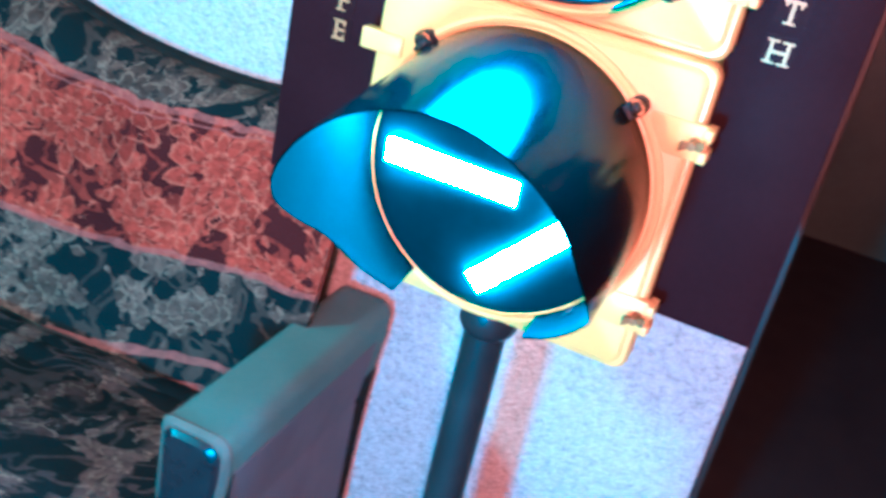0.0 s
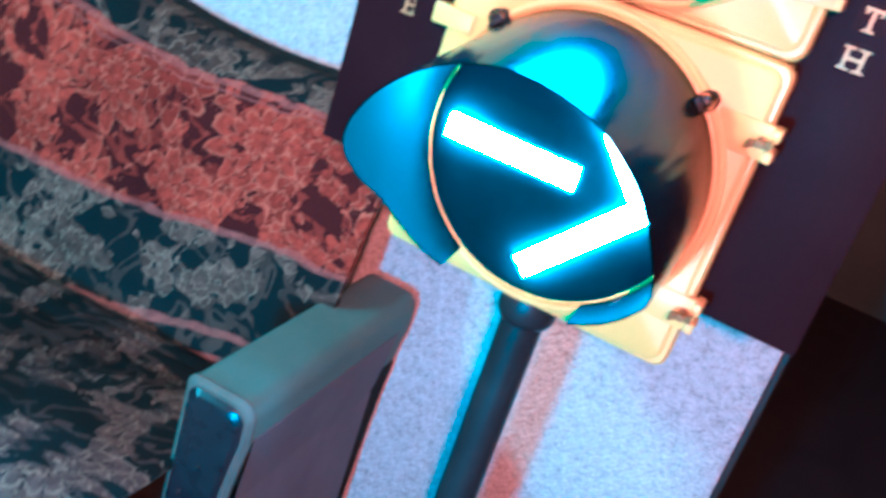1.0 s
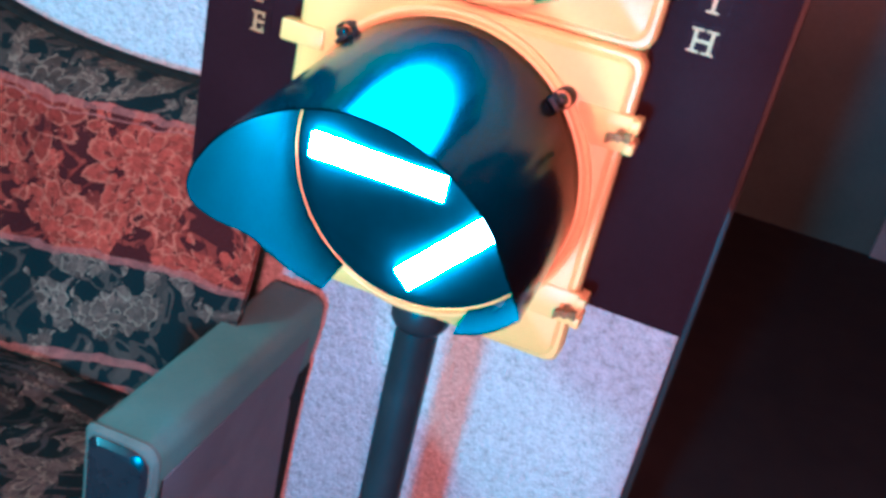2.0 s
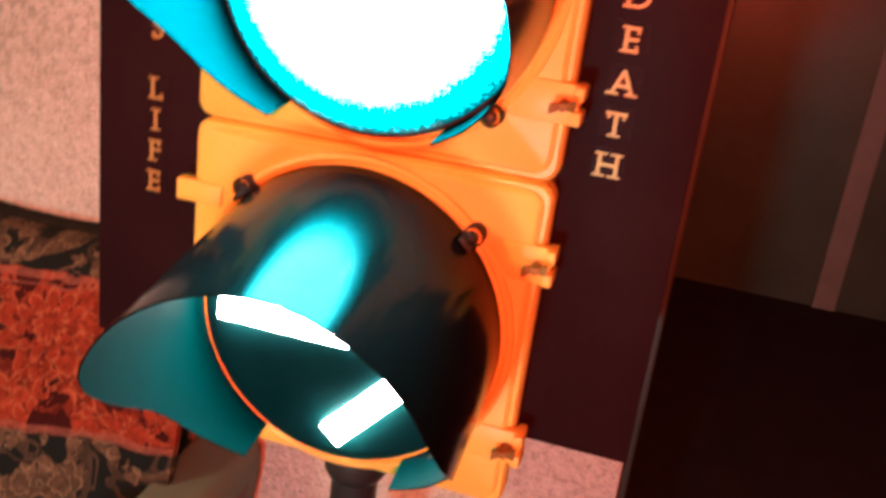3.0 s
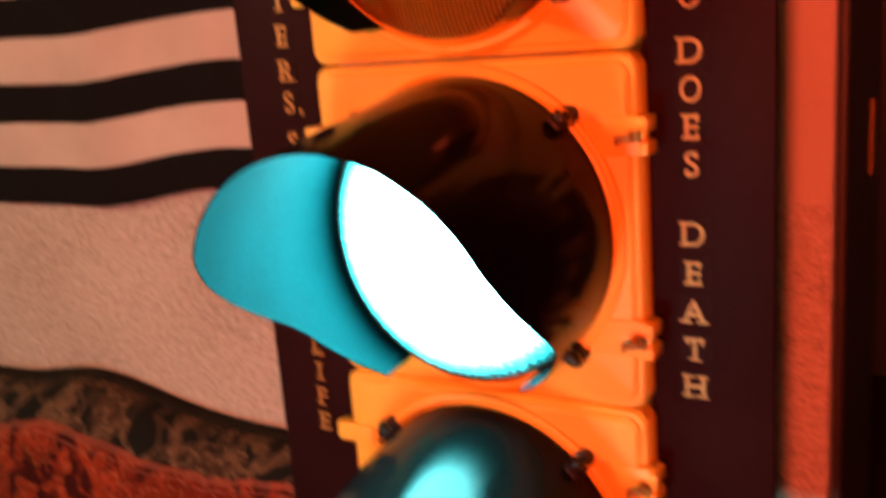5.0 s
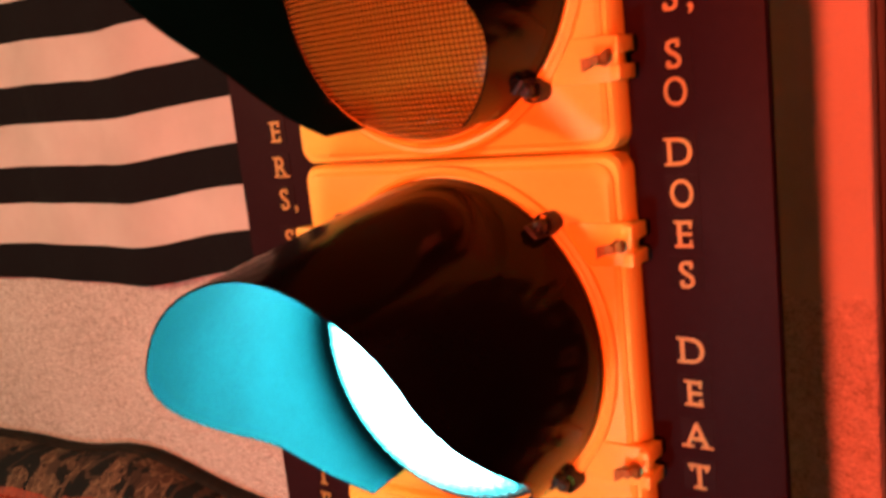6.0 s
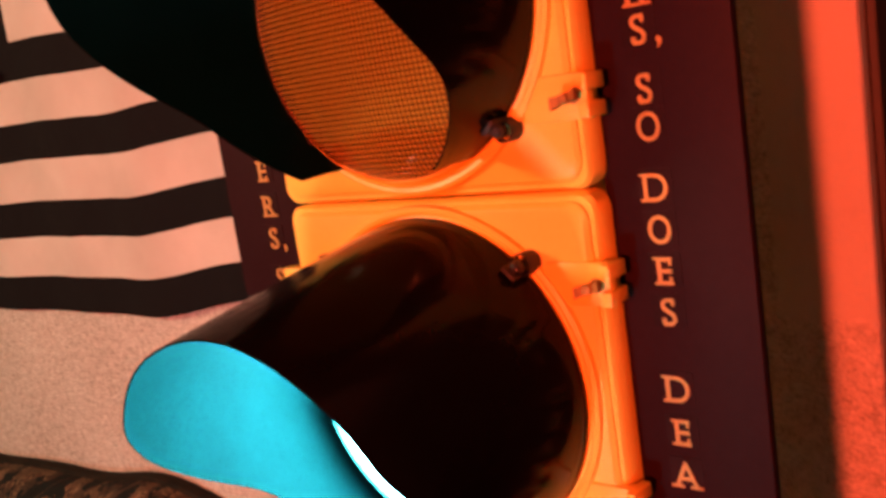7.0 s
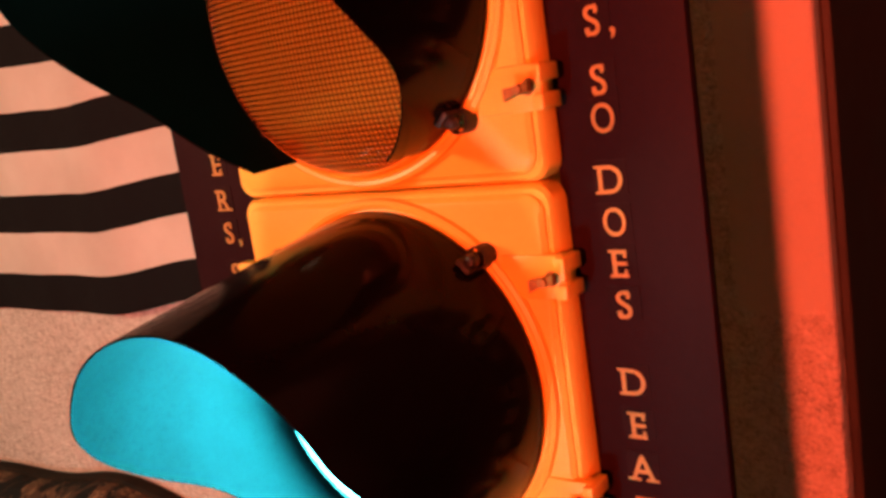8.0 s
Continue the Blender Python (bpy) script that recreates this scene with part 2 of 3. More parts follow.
    weave = k.noise(300, 2, 0.5, uv)
    colour = k.mix(0.45, colour, k.ramp(weave, [(0.3, (0.25, 0.25, 0.25)), (0.7, (1, 1, 1))]), "MULTIPLY")
    colour = k.mix(0.5, colour, k.ramp(wear, [(0.3, (0.45, 0.45, 0.45)), (0.7, (1, 1, 1))]), "MULTIPLY")
    k.base(colour, 0.8)
    k.b.inputs["Specular IOR Level"].default_value = 0.12
    relief = k.math("ADD", k.math("MULTIPLY", flower, 0.5), k.math("ADD", k.math("MULTIPLY", rims, 0.35), k.math("ADD", k.math("MULTIPLY", split, -0.3), k.math("MULTIPLY", weave, 0.4))))
    k.bump(relief, 0.6, 0.004)
    return k.m


BROCADE = brocade()


def lens_mat(name, glow, strength, base, lit=True, core=(1, 1, 1)):
    """A prismatic signal lens: fine ribbed waffle relief, a lamp's light strongest at its middle."""
    k = Mat(name)
    sep = k.n("SeparateXYZ")
    k.l(k.coord(), sep.inputs[0])
    x, z = sep.outputs[0], sep.outputs[2]
    ribs = k.math("MULTIPLY_ADD", k.math("ABSOLUTE", k.math("SINE", k.math("MULTIPLY", x, 640.0))), 0.9, 0.1)
    rows = k.math("ABSOLUTE", k.math("SINE", k.math("MULTIPLY", z, 640.0)))
    waffle = k.math("MULTIPLY", ribs, rows)
    # Groove shade and cell brightness are painted into the lens colour along the relief.
    k.base(k.ramp(waffle, [(0.0, tuple(c * 0.22 for c in base)), (0.75, tuple(c * 1.25 for c in base))]), 0.22)
    k.b.inputs["Coat Weight"].default_value = 0.8
    k.b.inputs["Coat Roughness"].default_value = 0.12
    k.bump(waffle, 1.0, 0.004)
    if lit:
        r = k.math("SQRT", k.math("ADD", k.math("MULTIPLY", x, x), k.math("MULTIPLY", z, z)))
        r = k.math("ADD", r, k.math("MULTIPLY_ADD", k.noise(210, 2), 0.026, k.math("MULTIPLY_ADD", waffle, 0.010, -0.016)))
        fall = k.n("MapRange")
        fall.inputs[1].default_value, fall.inputs[2].default_value = 0.112, 0.156
        fall.inputs[3].default_value, fall.inputs[4].default_value = 1.0, 0.095
        k.l(r, fall.inputs[0])
        hot = k.n("MapRange")
        hot.inputs[1].default_value, hot.inputs[2].default_value = 0.116, 0.152
        hot.inputs[3].default_value, hot.inputs[4].default_value = 1.0, 0.0
        k.l(r, hot.inputs[0])
        k.glow(k.mix(hot.outputs[0], glow, core), k.math("MULTIPLY", k.math("POWER", fall.outputs[0], 3.0), k.math("MULTIPLY_ADD", waffle, strength * 0.9, strength * 0.25)))
    return k.m


GREEN_GLOW = (0.006, 0.80, 0.95)
GREEN_LENS = lens_mat("lit_green_lens", GREEN_GLOW, 185, (0.02, 0.20, 0.20), core=(0.165, 0.88, 0.98))
ARROW_LENS = worn("dark_arrow_mask", (0.002, 0.024, 0.028), (0.004, 0.034, 0.040), 20, 0.4)
ARROW_LENS.node_tree.nodes["Principled BSDF"].inputs["Specular IOR Level"].default_value = 0.06
AMBER_LENS = lens_mat("unlit_amber_lens", (1, 0.5, 0), 0, (0.40, 0.23, 0.028), lit=False)
RED_LENS = lens_mat("lit_red_lens", (1.0, 0.05, 0.02), 9, (0.3, 0.02, 0.02), core=(1.0, 0.06, 0.03))
ARROW_GLOW = Mat("lit_arrow_bar")
ARROW_GLOW.base((0.1, 0.5, 0.5), 0.4).glow((1.0, 0.60, 0.50), 95)
ARROW_GLOW = ARROW_GLOW.m

# ---- building helpers ----


def smooth(me, on=True):
    me.polygons.foreach_set("use_smooth", [on] * len(me.polygons))
    return me


def mesh_ob(name, bm, material, parent=None, label="", soft=False):
    me = bpy.data.meshes.new(name)
    bmesh.ops.recalc_face_normals(bm, faces=bm.faces)
    bm.to_mesh(me)
    bm.free()
    me.materials.append(material)
    if soft:
        smooth(me)
        me.set_sharp_from_angle(angle=radians(38))
    ob = new(name, me)
    if parent:
        ob.parent = parent
    if label:
        tagged(ob, label)
    return ob


def part(name, bm, material, parent, label="", soft=True):
    return mesh_ob(name, bm, material, parent, label, soft)


def box(bm, x0, x1, y0, y1, z0, z1, bevel=0.0):
    got = bmesh.ops.create_cube(bm, size=1.0)
    vs = got["verts"]
    for v in vs:
        v.co = Vector((x0 if v.co.x < 0 else x1, y0 if v.co.y < 0 else y1, z0 if v.co.z < 0 else z1))
    if bevel:
        es = list({e for v in vs for e in v.link_edges})
        bmesh.ops.bevel(bm, geom=es, offset=bevel, segments=2, affect="EDGES", profile=0.5)
    return bm


def boxed(*args, bevel=0.0):
    return box(bmesh.new(), *args, bevel=bevel)


def lathe(profile, steps=64, start=0.0, end=360.0, centre=(0, 0, 0)):
    """Turns (radius, y) points round the y axis."""
    bm = bmesh.new()
    full = abs(end - start) >= 359.9
    n = steps if full else steps + 1
    rings = []
    for i in range(n):
        a = radians(start + (end - start) * i / steps)
        rings.append([bm.verts.new((centre[0] + r * math.sin(a), centre[1] + y, centre[2] + r * math.cos(a))) for r, y in profile])
    for i in range(steps):
        a, b = rings[i], rings[(i + 1) % n]
        for j in range(len(profile) - 1):
            bm.faces.new((a[j], a[j + 1], b[j + 1], b[j]))
    bmesh.ops.remove_doubles(bm, verts=bm.verts, dist=1e-6)
    return bm


def rounded(w, h, r, steps=6):
    """Outline of a rounded rectangle round the origin, in x and z."""
    out = []
    for cx, cz, a0 in ((w / 2 - r, h / 2 - r, 0), (-w / 2 + r, h / 2 - r, 90), (-w / 2 + r, -h / 2 + r, 180), (w / 2 - r, -h / 2 + r, 270)):
        for i in range(steps + 1):
            a = radians(a0 + 90 * i / steps)
            out.append((cx + r * math.cos(a), cz + r * math.sin(a)))
    return out


def slab(bm, layers):
    """Stacks outlines (points, y) into one closed body, capped at both ends."""
    rings = [[bm.verts.new((x, y, z)) for x, z in pts] for pts, y in layers]
    for a, b in zip(rings, rings[1:]):
        for i in range(len(a)):
            bm.faces.new((a[i], a[(i + 1) % len(a)], b[(i + 1) % len(a)], b[i]))
    bm.faces.new(rings[0]), bm.faces.new(rings[-1])
    return bm


# ---- the room ----
WALL_Y, WALL_END = 0.36, 0.304
GROUND, HALL_Y, ROOM_TOP = -0.24, 3.05, 2.2


def structure(name, bm, material, label, soft=False):
    return tagged(mesh_ob(name, bm, material, None, "", soft), label, name.split("_")[0], kind="structure")


structure("floor", boxed(-3.2, 3.2, -3.6, 3.2, GROUND - 0.12, GROUND), FLOOR, "dark short-pile carpet over the room and hall")
# Ceiling out of view; its colour is toned down to weaken bounced light.
structure("ceiling", boxed(-3.2, 3.2, -3.6, 3.2, ROOM_TOP, ROOM_TOP + 0.12), CEIL, "unseen plain ceiling, toned dark to cut bounced light")
structure("wall_north", boxed(-3.2, WALL_END, WALL_Y, 0.54, GROUND, ROOM_TOP, bevel=0.006), PLASTER, "rough orange-peel plaster wall behind the signal")
structure("wall_north_east", boxed(1.18, 3.2, WALL_Y, 0.54, GROUND, ROOM_TOP), PLASTER, "rough plaster wall past the doorway")
structure("wall_lintel", boxed(WALL_END, 1.18, WALL_Y, 0.54, 1.80, ROOM_TOP), PLASTER, "plaster wall over the doorway")
# Out-of-view walls take the dark hall colour, which deepens the room's shadows.
structure("wall_west", boxed(-3.32, -3.2, -3.6, 3.2, GROUND, ROOM_TOP), HALL, "unseen side wall of the room, dark to cut bounced light")
structure("wall_east", boxed(3.2, 3.32, -3.6, 3.2, GROUND, ROOM_TOP), HALL, "unseen side wall of the room, dark to cut bounced light")
structure("wall_south", boxed(-3.2, 3.2, -3.72, -3.6, GROUND, ROOM_TOP), HALL, "unseen wall facing the signal, dark to cut bounced light")
structure("wall_hall", boxed(-3.2, 3.2, HALL_Y, HALL_Y + 0.12, GROUND, ROOM_TOP), HALL, "dim grey-green painted wall across the hall")
structure("trim_hall", boxed(0.92, 1.01, HALL_Y - 0.022, HALL_Y, GROUND, 1.8, bevel=0.004), TRIM, "pale painted door casing in the hall")

jamb = structure("trim_doorway", boxed(WALL_END + 0.0005, WALL_END + 0.012, 0.382, 0.70, GROUND, 1.80, bevel=0.003), JAMB, "dark brown wooden door jamb beside the wall's end")
strike = part("strike_plate", boxed(WALL_END + 0.012, WALL_END + 0.016, 0.590, 0.622, 1.01, 1.116, bevel=0.001), BRASS, jamb, "small tarnished brass strike plate")

# ---- the traffic signal ----
MID, PITCH = 1.05, 0.356
HALF = 0.186
signal = tagged(new("traffic_signal"), "yellow traffic signal on a black pole, green lamps lit", "traffic signal")
signal.empty_display_size = 0.1

VISOR_R, VISOR_TAPER = 0.162, 0.038
VISOR_CUT = [(0, 0.250), (35, 0.253), (69, 0.248), (83, 0.226), (97, 0.186), (106, 0.154), (115, 0.122), (129, 0.100), (151, 0.070)]


def visor_length(a):
    a = abs(a)
    for (a0, l0), (a1, l1) in zip(VISOR_CUT, VISOR_CUT[1:]):
        if a <= a1:
            t = (a - a0) / (a1 - a0)
            return l0 + (l1 - l0) * t
    return VISOR_CUT[-1][1]


def visor_mesh(tilt, turn, share):
    """A cutaway tunnel visor of thin sheet, open at the bottom, bent down by tilt and aside by turn."""
    bm = bmesh.new()
    n, m, sheet = 120, 8, 0.0018
    rows = []
    for i in range(n + 1):
        a = -151 + 302 * i / n
        s, c = math.sin(radians(a)), math.cos(radians(a))
        ct, st, aside = math.cos(radians(tilt)), math.sin(radians(tilt)), math.sin(radians(turn))
        length = share * sum(visor_length(a + d) for d in (-5, -2.5, 0, 2.5, 5)) / 5 - 0.158 * s * aside
        pair = []
        for r in (VISOR_R, VISOR_R - sheet):
            first = -r * c * st / ct
            along = [first + (length - first) * j / m for j in range(m + 1)]
            ring = [(d, r - VISOR_TAPER * max(d, 0.0)) for d in along]
            pair.append([bm.verts.new((q * s + d * aside, -0.008 - d * ct - q * c * st, q * c * ct - d * st)) for d, q in ring])
        rows.append(pair)
    for a, b in zip(rows, rows[1:]):
        for side in (0, 1):
            for j in range(m):
                bm.faces.new((a[side][j], a[side][j + 1], b[side][j + 1], b[side][j])).material_index = side
        bm.faces.new((a[0][m], a[1][m], b[1][m], b[0][m]))
        bm.faces.new((a[0][0], a[1][0], b[1][0], b[0][0]))
    for e in (rows[0], rows[-1]):
        for j in range(m):
            bm.faces.new((e[0][j], e[0][j + 1], e[1][j + 1], e[1][j]))
    return bm


def section(z, lens_material, lens_label, bend, arrow=False):
    """One signal section with its door, ring, lens, visor, latches and screws."""
    bm = bmesh.new()
    gap = 0.0025
    outer, lip = rounded(2 * HALF, PITCH - gap, 0.016), rounded(2 * HALF - 0.006, PITCH - gap - 0.006, 0.014)
    back = rounded(2 * HALF - 0.02, PITCH - gap - 0.012, 0.03)
    slab(bm, [(lip, 0.006), (outer, 0.010), (outer, 0.032), (back, 0.036), (back, 0.185)])
    body = part("housing", bm, YELLOW, signal)
    body.location.z = z
    bm = bmesh.new()
    face, edge = rounded(2 * HALF - 0.022, PITCH - 0.024, 0.016), rounded(2 * HALF - 0.014, PITCH - 0.016, 0.018)
    slab(bm, [(face, 0.000), (edge, 0.0035), (edge, 0.007)])
    part("door", bm, YELLOW, body)
    lip = 0.015
    if lens_material is GREEN_LENS:
        part("gasket", lathe([(0.1606, -0.0125), (0.1590, -0.0168), (0.1570, -0.0170), (0.1552, -0.0150), (0.1552, -0.0060)], 96), RUBBER, body, "thin black rubber gasket")
    part("lens_ring", lathe([(0.1735, 0.001), (0.1725, -0.005), (0.169, -0.007), (0.1655, -0.006), (0.164, -0.002), (0.1612, -0.003), (0.1597, -lip + 0.002), (0.1585, -lip), (0.1568, -lip + 0.001), (0.1555, 0.0005)], 96), YELLOW, body)
    bulge = 0.018 if arrow else 0.038
    dome = [(0.0001, -0.014 - bulge)] + [(0.1565 * math.sin(t * math.pi / 2), -0.014 - bulge * math.cos(t * math.pi / 2)) for t in (0.12, 0.25, 0.4, 0.55, 0.7, 0.82, 0.92, 1.0)]
    part("lens", lathe(dome, 72), lens_material, body, lens_label)
    visor = part("visor", visor_mesh(*bend), BLACK_PAINT, body, "black cutaway visor")
    visor.data.materials.append(MATT_BLACK)
    for sx in (-1, 1):
        for sz in (-1, 1):
            screw = lathe([(0.0001, -0.030), (0.0042, -0.029), (0.0062, -0.026), (0.0065, -0.021), (0.0065, -0.019)], 14, centre=(sx * 0.120, 0, sz * 0.120))
            head = part("screw", screw, STEEL, body)
            part("washer", lathe([(0.0095, -0.0195), (0.0105, -0.018), (0.0105, -0.0005)], 16, centre=(sx * 0.120, 0, sz * 0.120)), RUBBER, body)
            clip = boxed(-0.008, 0.008, -0.034, -0.010, -0.0085, -0.003, bevel=0.002)
            bmesh.ops.rotate(clip, verts=clip.verts, cent=(0, 0, 0), matrix=Matrix.Rotation(math.atan2(sx, sz), 3, "Y"))
            bmesh.ops.translate(clip, verts=clip.verts, vec=(sx * 0.120, 0, sz * 0.120))
            part("visor_clip", clip, RUBBER, body)
    for sz in (-1, 1):
        zc = sz * 0.100
        bm = bmesh.new()
        box(bm, 0.133, HALF + 0.009, -0.0025, 0.012, zc - 0.019, zc + 0.019, bevel=0.002)
        part("latch_plate", bm, YELLOW, body)
        bm = bmesh.new()
        box(bm, HALF + 0.003, HALF + 0.013, -0.009, 0.022, zc - 0.018, zc - 0.005, bevel=0.002)
        box(bm, HALF + 0.003, HALF + 0.013, -0.009, 0.022, zc + 0.004, zc + 0.018, bevel=0.002)
        part("latch_lug", bm, YELLOW, body)
        bm = lathe([(0.0001, -0.022), (0.004, -0.021), (0.0045, -0.004), (0.006, -0.003)], 12, centre=(HALF - 0.003, 0, zc))
        for s in (-1, 1):
            wing = bmesh.ops.create_cube(bm, size=1.0)["verts"]
            for v in wing:
                far = v.co.x * s > 0
                v.co = Vector((HALF - 0.003 + s * (0.0115 if far else 0.002), -0.014 + v.co.y * 0.006 - (0.005 if far else 0), zc + (0.003 * s if far else 0) + v.co.z * (0.010 if far else 0.006)))
        part("wing_nut", bm, BRASS, body, "tarnished brass wing nut")
        bm = bmesh.new()
        box(bm, -HALF - 0.016, -0.150, -0.004, 0.014, zc - 0.012, zc + 0.012, bevel=0.003)
        part("hinge", bm, YELLOW, body)
    if arrow:
        def bar(x0, z0, x1, z1, wide=0.028, proud=0.0):
            bm = bmesh.new()
            d = Vector((x1 - x0, z1 - z0)).normalized()
            nrm = Vector((-d.y, d.x)) * wide / 2
            a, b = Vector((x0, z0)), Vector((x1, z1))
            corners = [a + nrm, b + nrm, b - nrm, a - nrm]
            slab(bm, [([(p.x, p.y) for p in corners], -0.034 - proud), ([(p.x, p.y) for p in corners], -0.028)])
            part("arrow_bar", bm, ARROW_GLOW, body, "glowing green arrow stroke", soft=False)
        bar(-0.131, -0.004, 0.029, -0.004)
        bar(0.002, -0.122, 0.112, 0.0)
        bar(0.002, 0.114, 0.112, -0.008, proud=0.0015)
    return body


section(MID + 2 * PITCH, RED_LENS, "lit red prismatic lens", (5.0, 2.0, 0.98))
section(MID + PITCH, AMBER_LENS, "unlit amber prismatic lens", (3.65, 1.8, 0.955))
section(MID, GREEN_LENS, "brightly lit green ball lens", (5.65, 2.5, 1.0))
section(MID - PITCH, ARROW_LENS, "dark lens with a lit green right arrow", (4.7, 4.1, 1.033), arrow=True)

BOTTOM = MID - 1.5 * PITCH
pole = part("pole", lathe([(0.0001, 0), (0.027, 0), (0.027, BOTTOM - GROUND - 0.04), (0.0001, BOTTOM - GROUND - 0.04)], 40), POLE_PAINT, signal, "black painted steel pole")
pole.matrix_basis = pose(0.006, 0.06, BOTTOM - 0.02, -90)
collar = part("pole_collar", lathe([(0.0001, 0), (0.034, 0), (0.037, 0.004), (0.037, 0.034), (0.031, 0.044), (0.027, 0.046)], 40), POLE_PAINT, signal, "black threaded pole collar")
collar.matrix_basis = pose(0.006, 0.06, BOTTOM, -90)
foot = part("base_plate", lathe([(0.0001, 0), (0.17, 0), (0.175, 0.006), (0.175, 0.02), (0.05, 0.026), (0.04, 0.06), (0.029, 0.062)], 48), POLE_PAINT, signal, "round black base plate")
foot.matrix_basis = pose(0.006, 0.06, GROUND, 90)

# ---- lettered boards beside the signal ----
BOARD_Y, BOARD_LOW, BOARD_TOP = 0.035, 0.588, 2.0


# Little feet of the letters: (lying or upright, across, up), as shares of the letter.
SERIFS = {
    "L": (("h", 0, 0), ("h", 0, 1), ("v", 1.1, 0)), "I": (("h", 0.5, 0), ("h", 0.5, 1)), "F": (("h", 0, 0), ("h", 0, 1), ("v", 1.1, 1)),
    "E": (("h", 0, 0), ("h", 0, 1), ("v", 1.1, 1), ("v", 1.1, 0)), "A": (("h", 0, 0), ("h", 1, 0)), "T": (("h", 0.5, 0), ("v", 0, 1), ("v", 1, 1)),
    "H": (("h", 0, 0), ("h", 0, 1), ("h", 1, 0), ("h", 1, 1)), "R": (("h", 0, 0), ("h", 0, 1), ("h", 1, 0)), "D": (("h", 0, 0), ("h", 0, 1)),
    "S": (("v", 0, 0), ("v", 1, 1)),
}


def lettered_board(x0, x1, letters_x, letters, label):
    board = tagged(mesh_ob("sign_board", boxed(x0, x1, BOARD_Y, BOARD_Y + 0.012, BOARD_LOW, BOARD_TOP, bevel=0.0015), BOARD, soft=True), label, "sign", group="lettered boards beside the signal")
    for ch, z in letters:
        curve = bpy.data.curves.new("letter", "FONT")
        curve.body, curve.size, curve.extrude, curve.align_x = ch, 0.034, 0.0005, "CENTER"
        curve.offset = 0.0001
        tmp = new("letter_curve", curve)
        me = bpy.data.meshes.new_from_object(tmp.evaluated_get(bpy.context.evaluated_depsgraph_get()))
        bpy.data.objects.remove(tmp)
        me.transform(Matrix.Rotation(radians(90), 4, "X"))
        if ch == "O":
            me.transform(Matrix.Diagonal((0.80, 1, 1, 1)))
        bm = bmesh.new()
        bm.from_mesh(me)
        xs, zs = [v.co.x for v in bm.verts], [v.co.z for v in bm.verts]
        lo, hi, base, cap = min(xs), max(xs), min(zs), max(zs)
        for kind, fx, fz in SERIFS.get(ch, ()):
            cx, cz = lo + 0.0028 + fx * (hi - lo - 0.0056), base + 0.0011 + fz * (cap - base - 0.0022)
            w, h = (0.0058, 0.0011) if kind == "h" else (0.0012, 0.0034)
            cz += 0.0 if kind == "h" else (0.0022 if fz < 0.5 else -0.0022)
            box(bm, cx - w, cx + w, -0.00055, 0.00045, cz - h, cz + h)
        bm.to_mesh(me)
        bm.free()
        me.materials.append(GOLD)
        wide = 0.030 if ch != "I" else 0.02
        if ch == ",":
            ob = new("letter", me)
            ob.parent = board
            ob.location = (letters_x + 0.017, BOARD_Y - 0.0018, z - 0.013)
            continue
        part("decal", boxed(letters_x - wide / 2, letters_x + wide / 2, BOARD_Y - 0.0008, BOARD_Y, z - 0.0142, z + 0.0142), DECAL, board)
        ob = new("letter", me)
        ob.parent = board
        ob.location = (letters_x, BOARD_Y - 0.0018, z - 0.013)
    return board


def column(*runs):
    """Letters set one under another: (text, height of the first, step)."""
    return [(ch, z - i * step) for text, z, step in runs for i, ch in enumerate(text)]


lettered_board(0.180, 0.303, 0.227, column(("R", 1.382, 0.03), ("S", 1.352, 0.03), (",", 1.352, 0.03), ("SO", 1.3055, 0.0305), ("DOES", 1.225, 0.0352), ("DEATH", 1.0515, 0.0390)), "tall black board with a column of gold letters")
lettered_board(-0.320, -0.180, -0.250, column(("TER", 1.306, 0.040), ("S", 1.189, 0.035), (",", 1.189, 0.035), ("SO", 1.142, 0.034), ("DOES", 1.055, 0.035), ("LIFE", 0.886, 0.0338)), "tall black board with a column of gold letters")

# ---- striped cloth on the wall ----


def cloth_sheet(name, xs, ztop, zlow, nv, depth, thick, uv_of, material):
    """A hanging sheet with its own thickness, from functions of x and of the way down."""
    bm = bmesh.new()
    lay = bm.loops.layers.uv.new("UVMap")
    keep = {}
    sides = []
    for side in (0, 1):
        grid = []
        for x in xs:
            col = []
            for j in range(nv + 1):
                f = j / nv
                p = depth(x, f, ztop(x), zlow(x))
                vert = bm.verts.new((p[0], p[1] + side * thick, p[2]))
                keep[vert] = uv_of(x, f)
                col.append(vert)
            grid.append(col)
        sides.append(grid)
    nx = len(xs)
    for grid in sides:
        for i in range(nx - 1):
            for j in range(nv):
                bm.faces.new((grid[i][j], grid[i + 1][j], grid[i + 1][j + 1], grid[i][j + 1]))
    a, b = sides
    for i in range(nx - 1):
        for j in (0, nv):
            bm.faces.new((a[i][j], a[i + 1][j], b[i + 1][j], b[i][j]))
    for j in range(nv):
        for i in (0, nx - 1):
            bm.faces.new((a[i][j], a[i][j + 1], b[i][j + 1], b[i][j]))
    for f in bm.faces:
        for loop in f.loops:
            loop[lay].uv = keep[loop.vert]
    return mesh_ob(name, bm, material, soft=True)


def hang(x, f, top, low):
    z = top + (low - top) * f
    ripple = 0.006 * math.sin(9 * x + 1.2) + 0.004 * math.sin(23 * x + 2 * f) + 0.004 * math.sin(5 * f + 3 * x)
    return (x, WALL_Y - 0.022 + ripple, z)


def ease(x, a, b):
    t = min(1.0, max(0.0, (x - a) / (b - a)))
    return t * t * (3 - 2 * t)


def cloth_low(x):
    return 0.972 + 0.004 * ease(x, -1.5, -1.05) + 0.042 * ease(x, -1.0, -0.66)


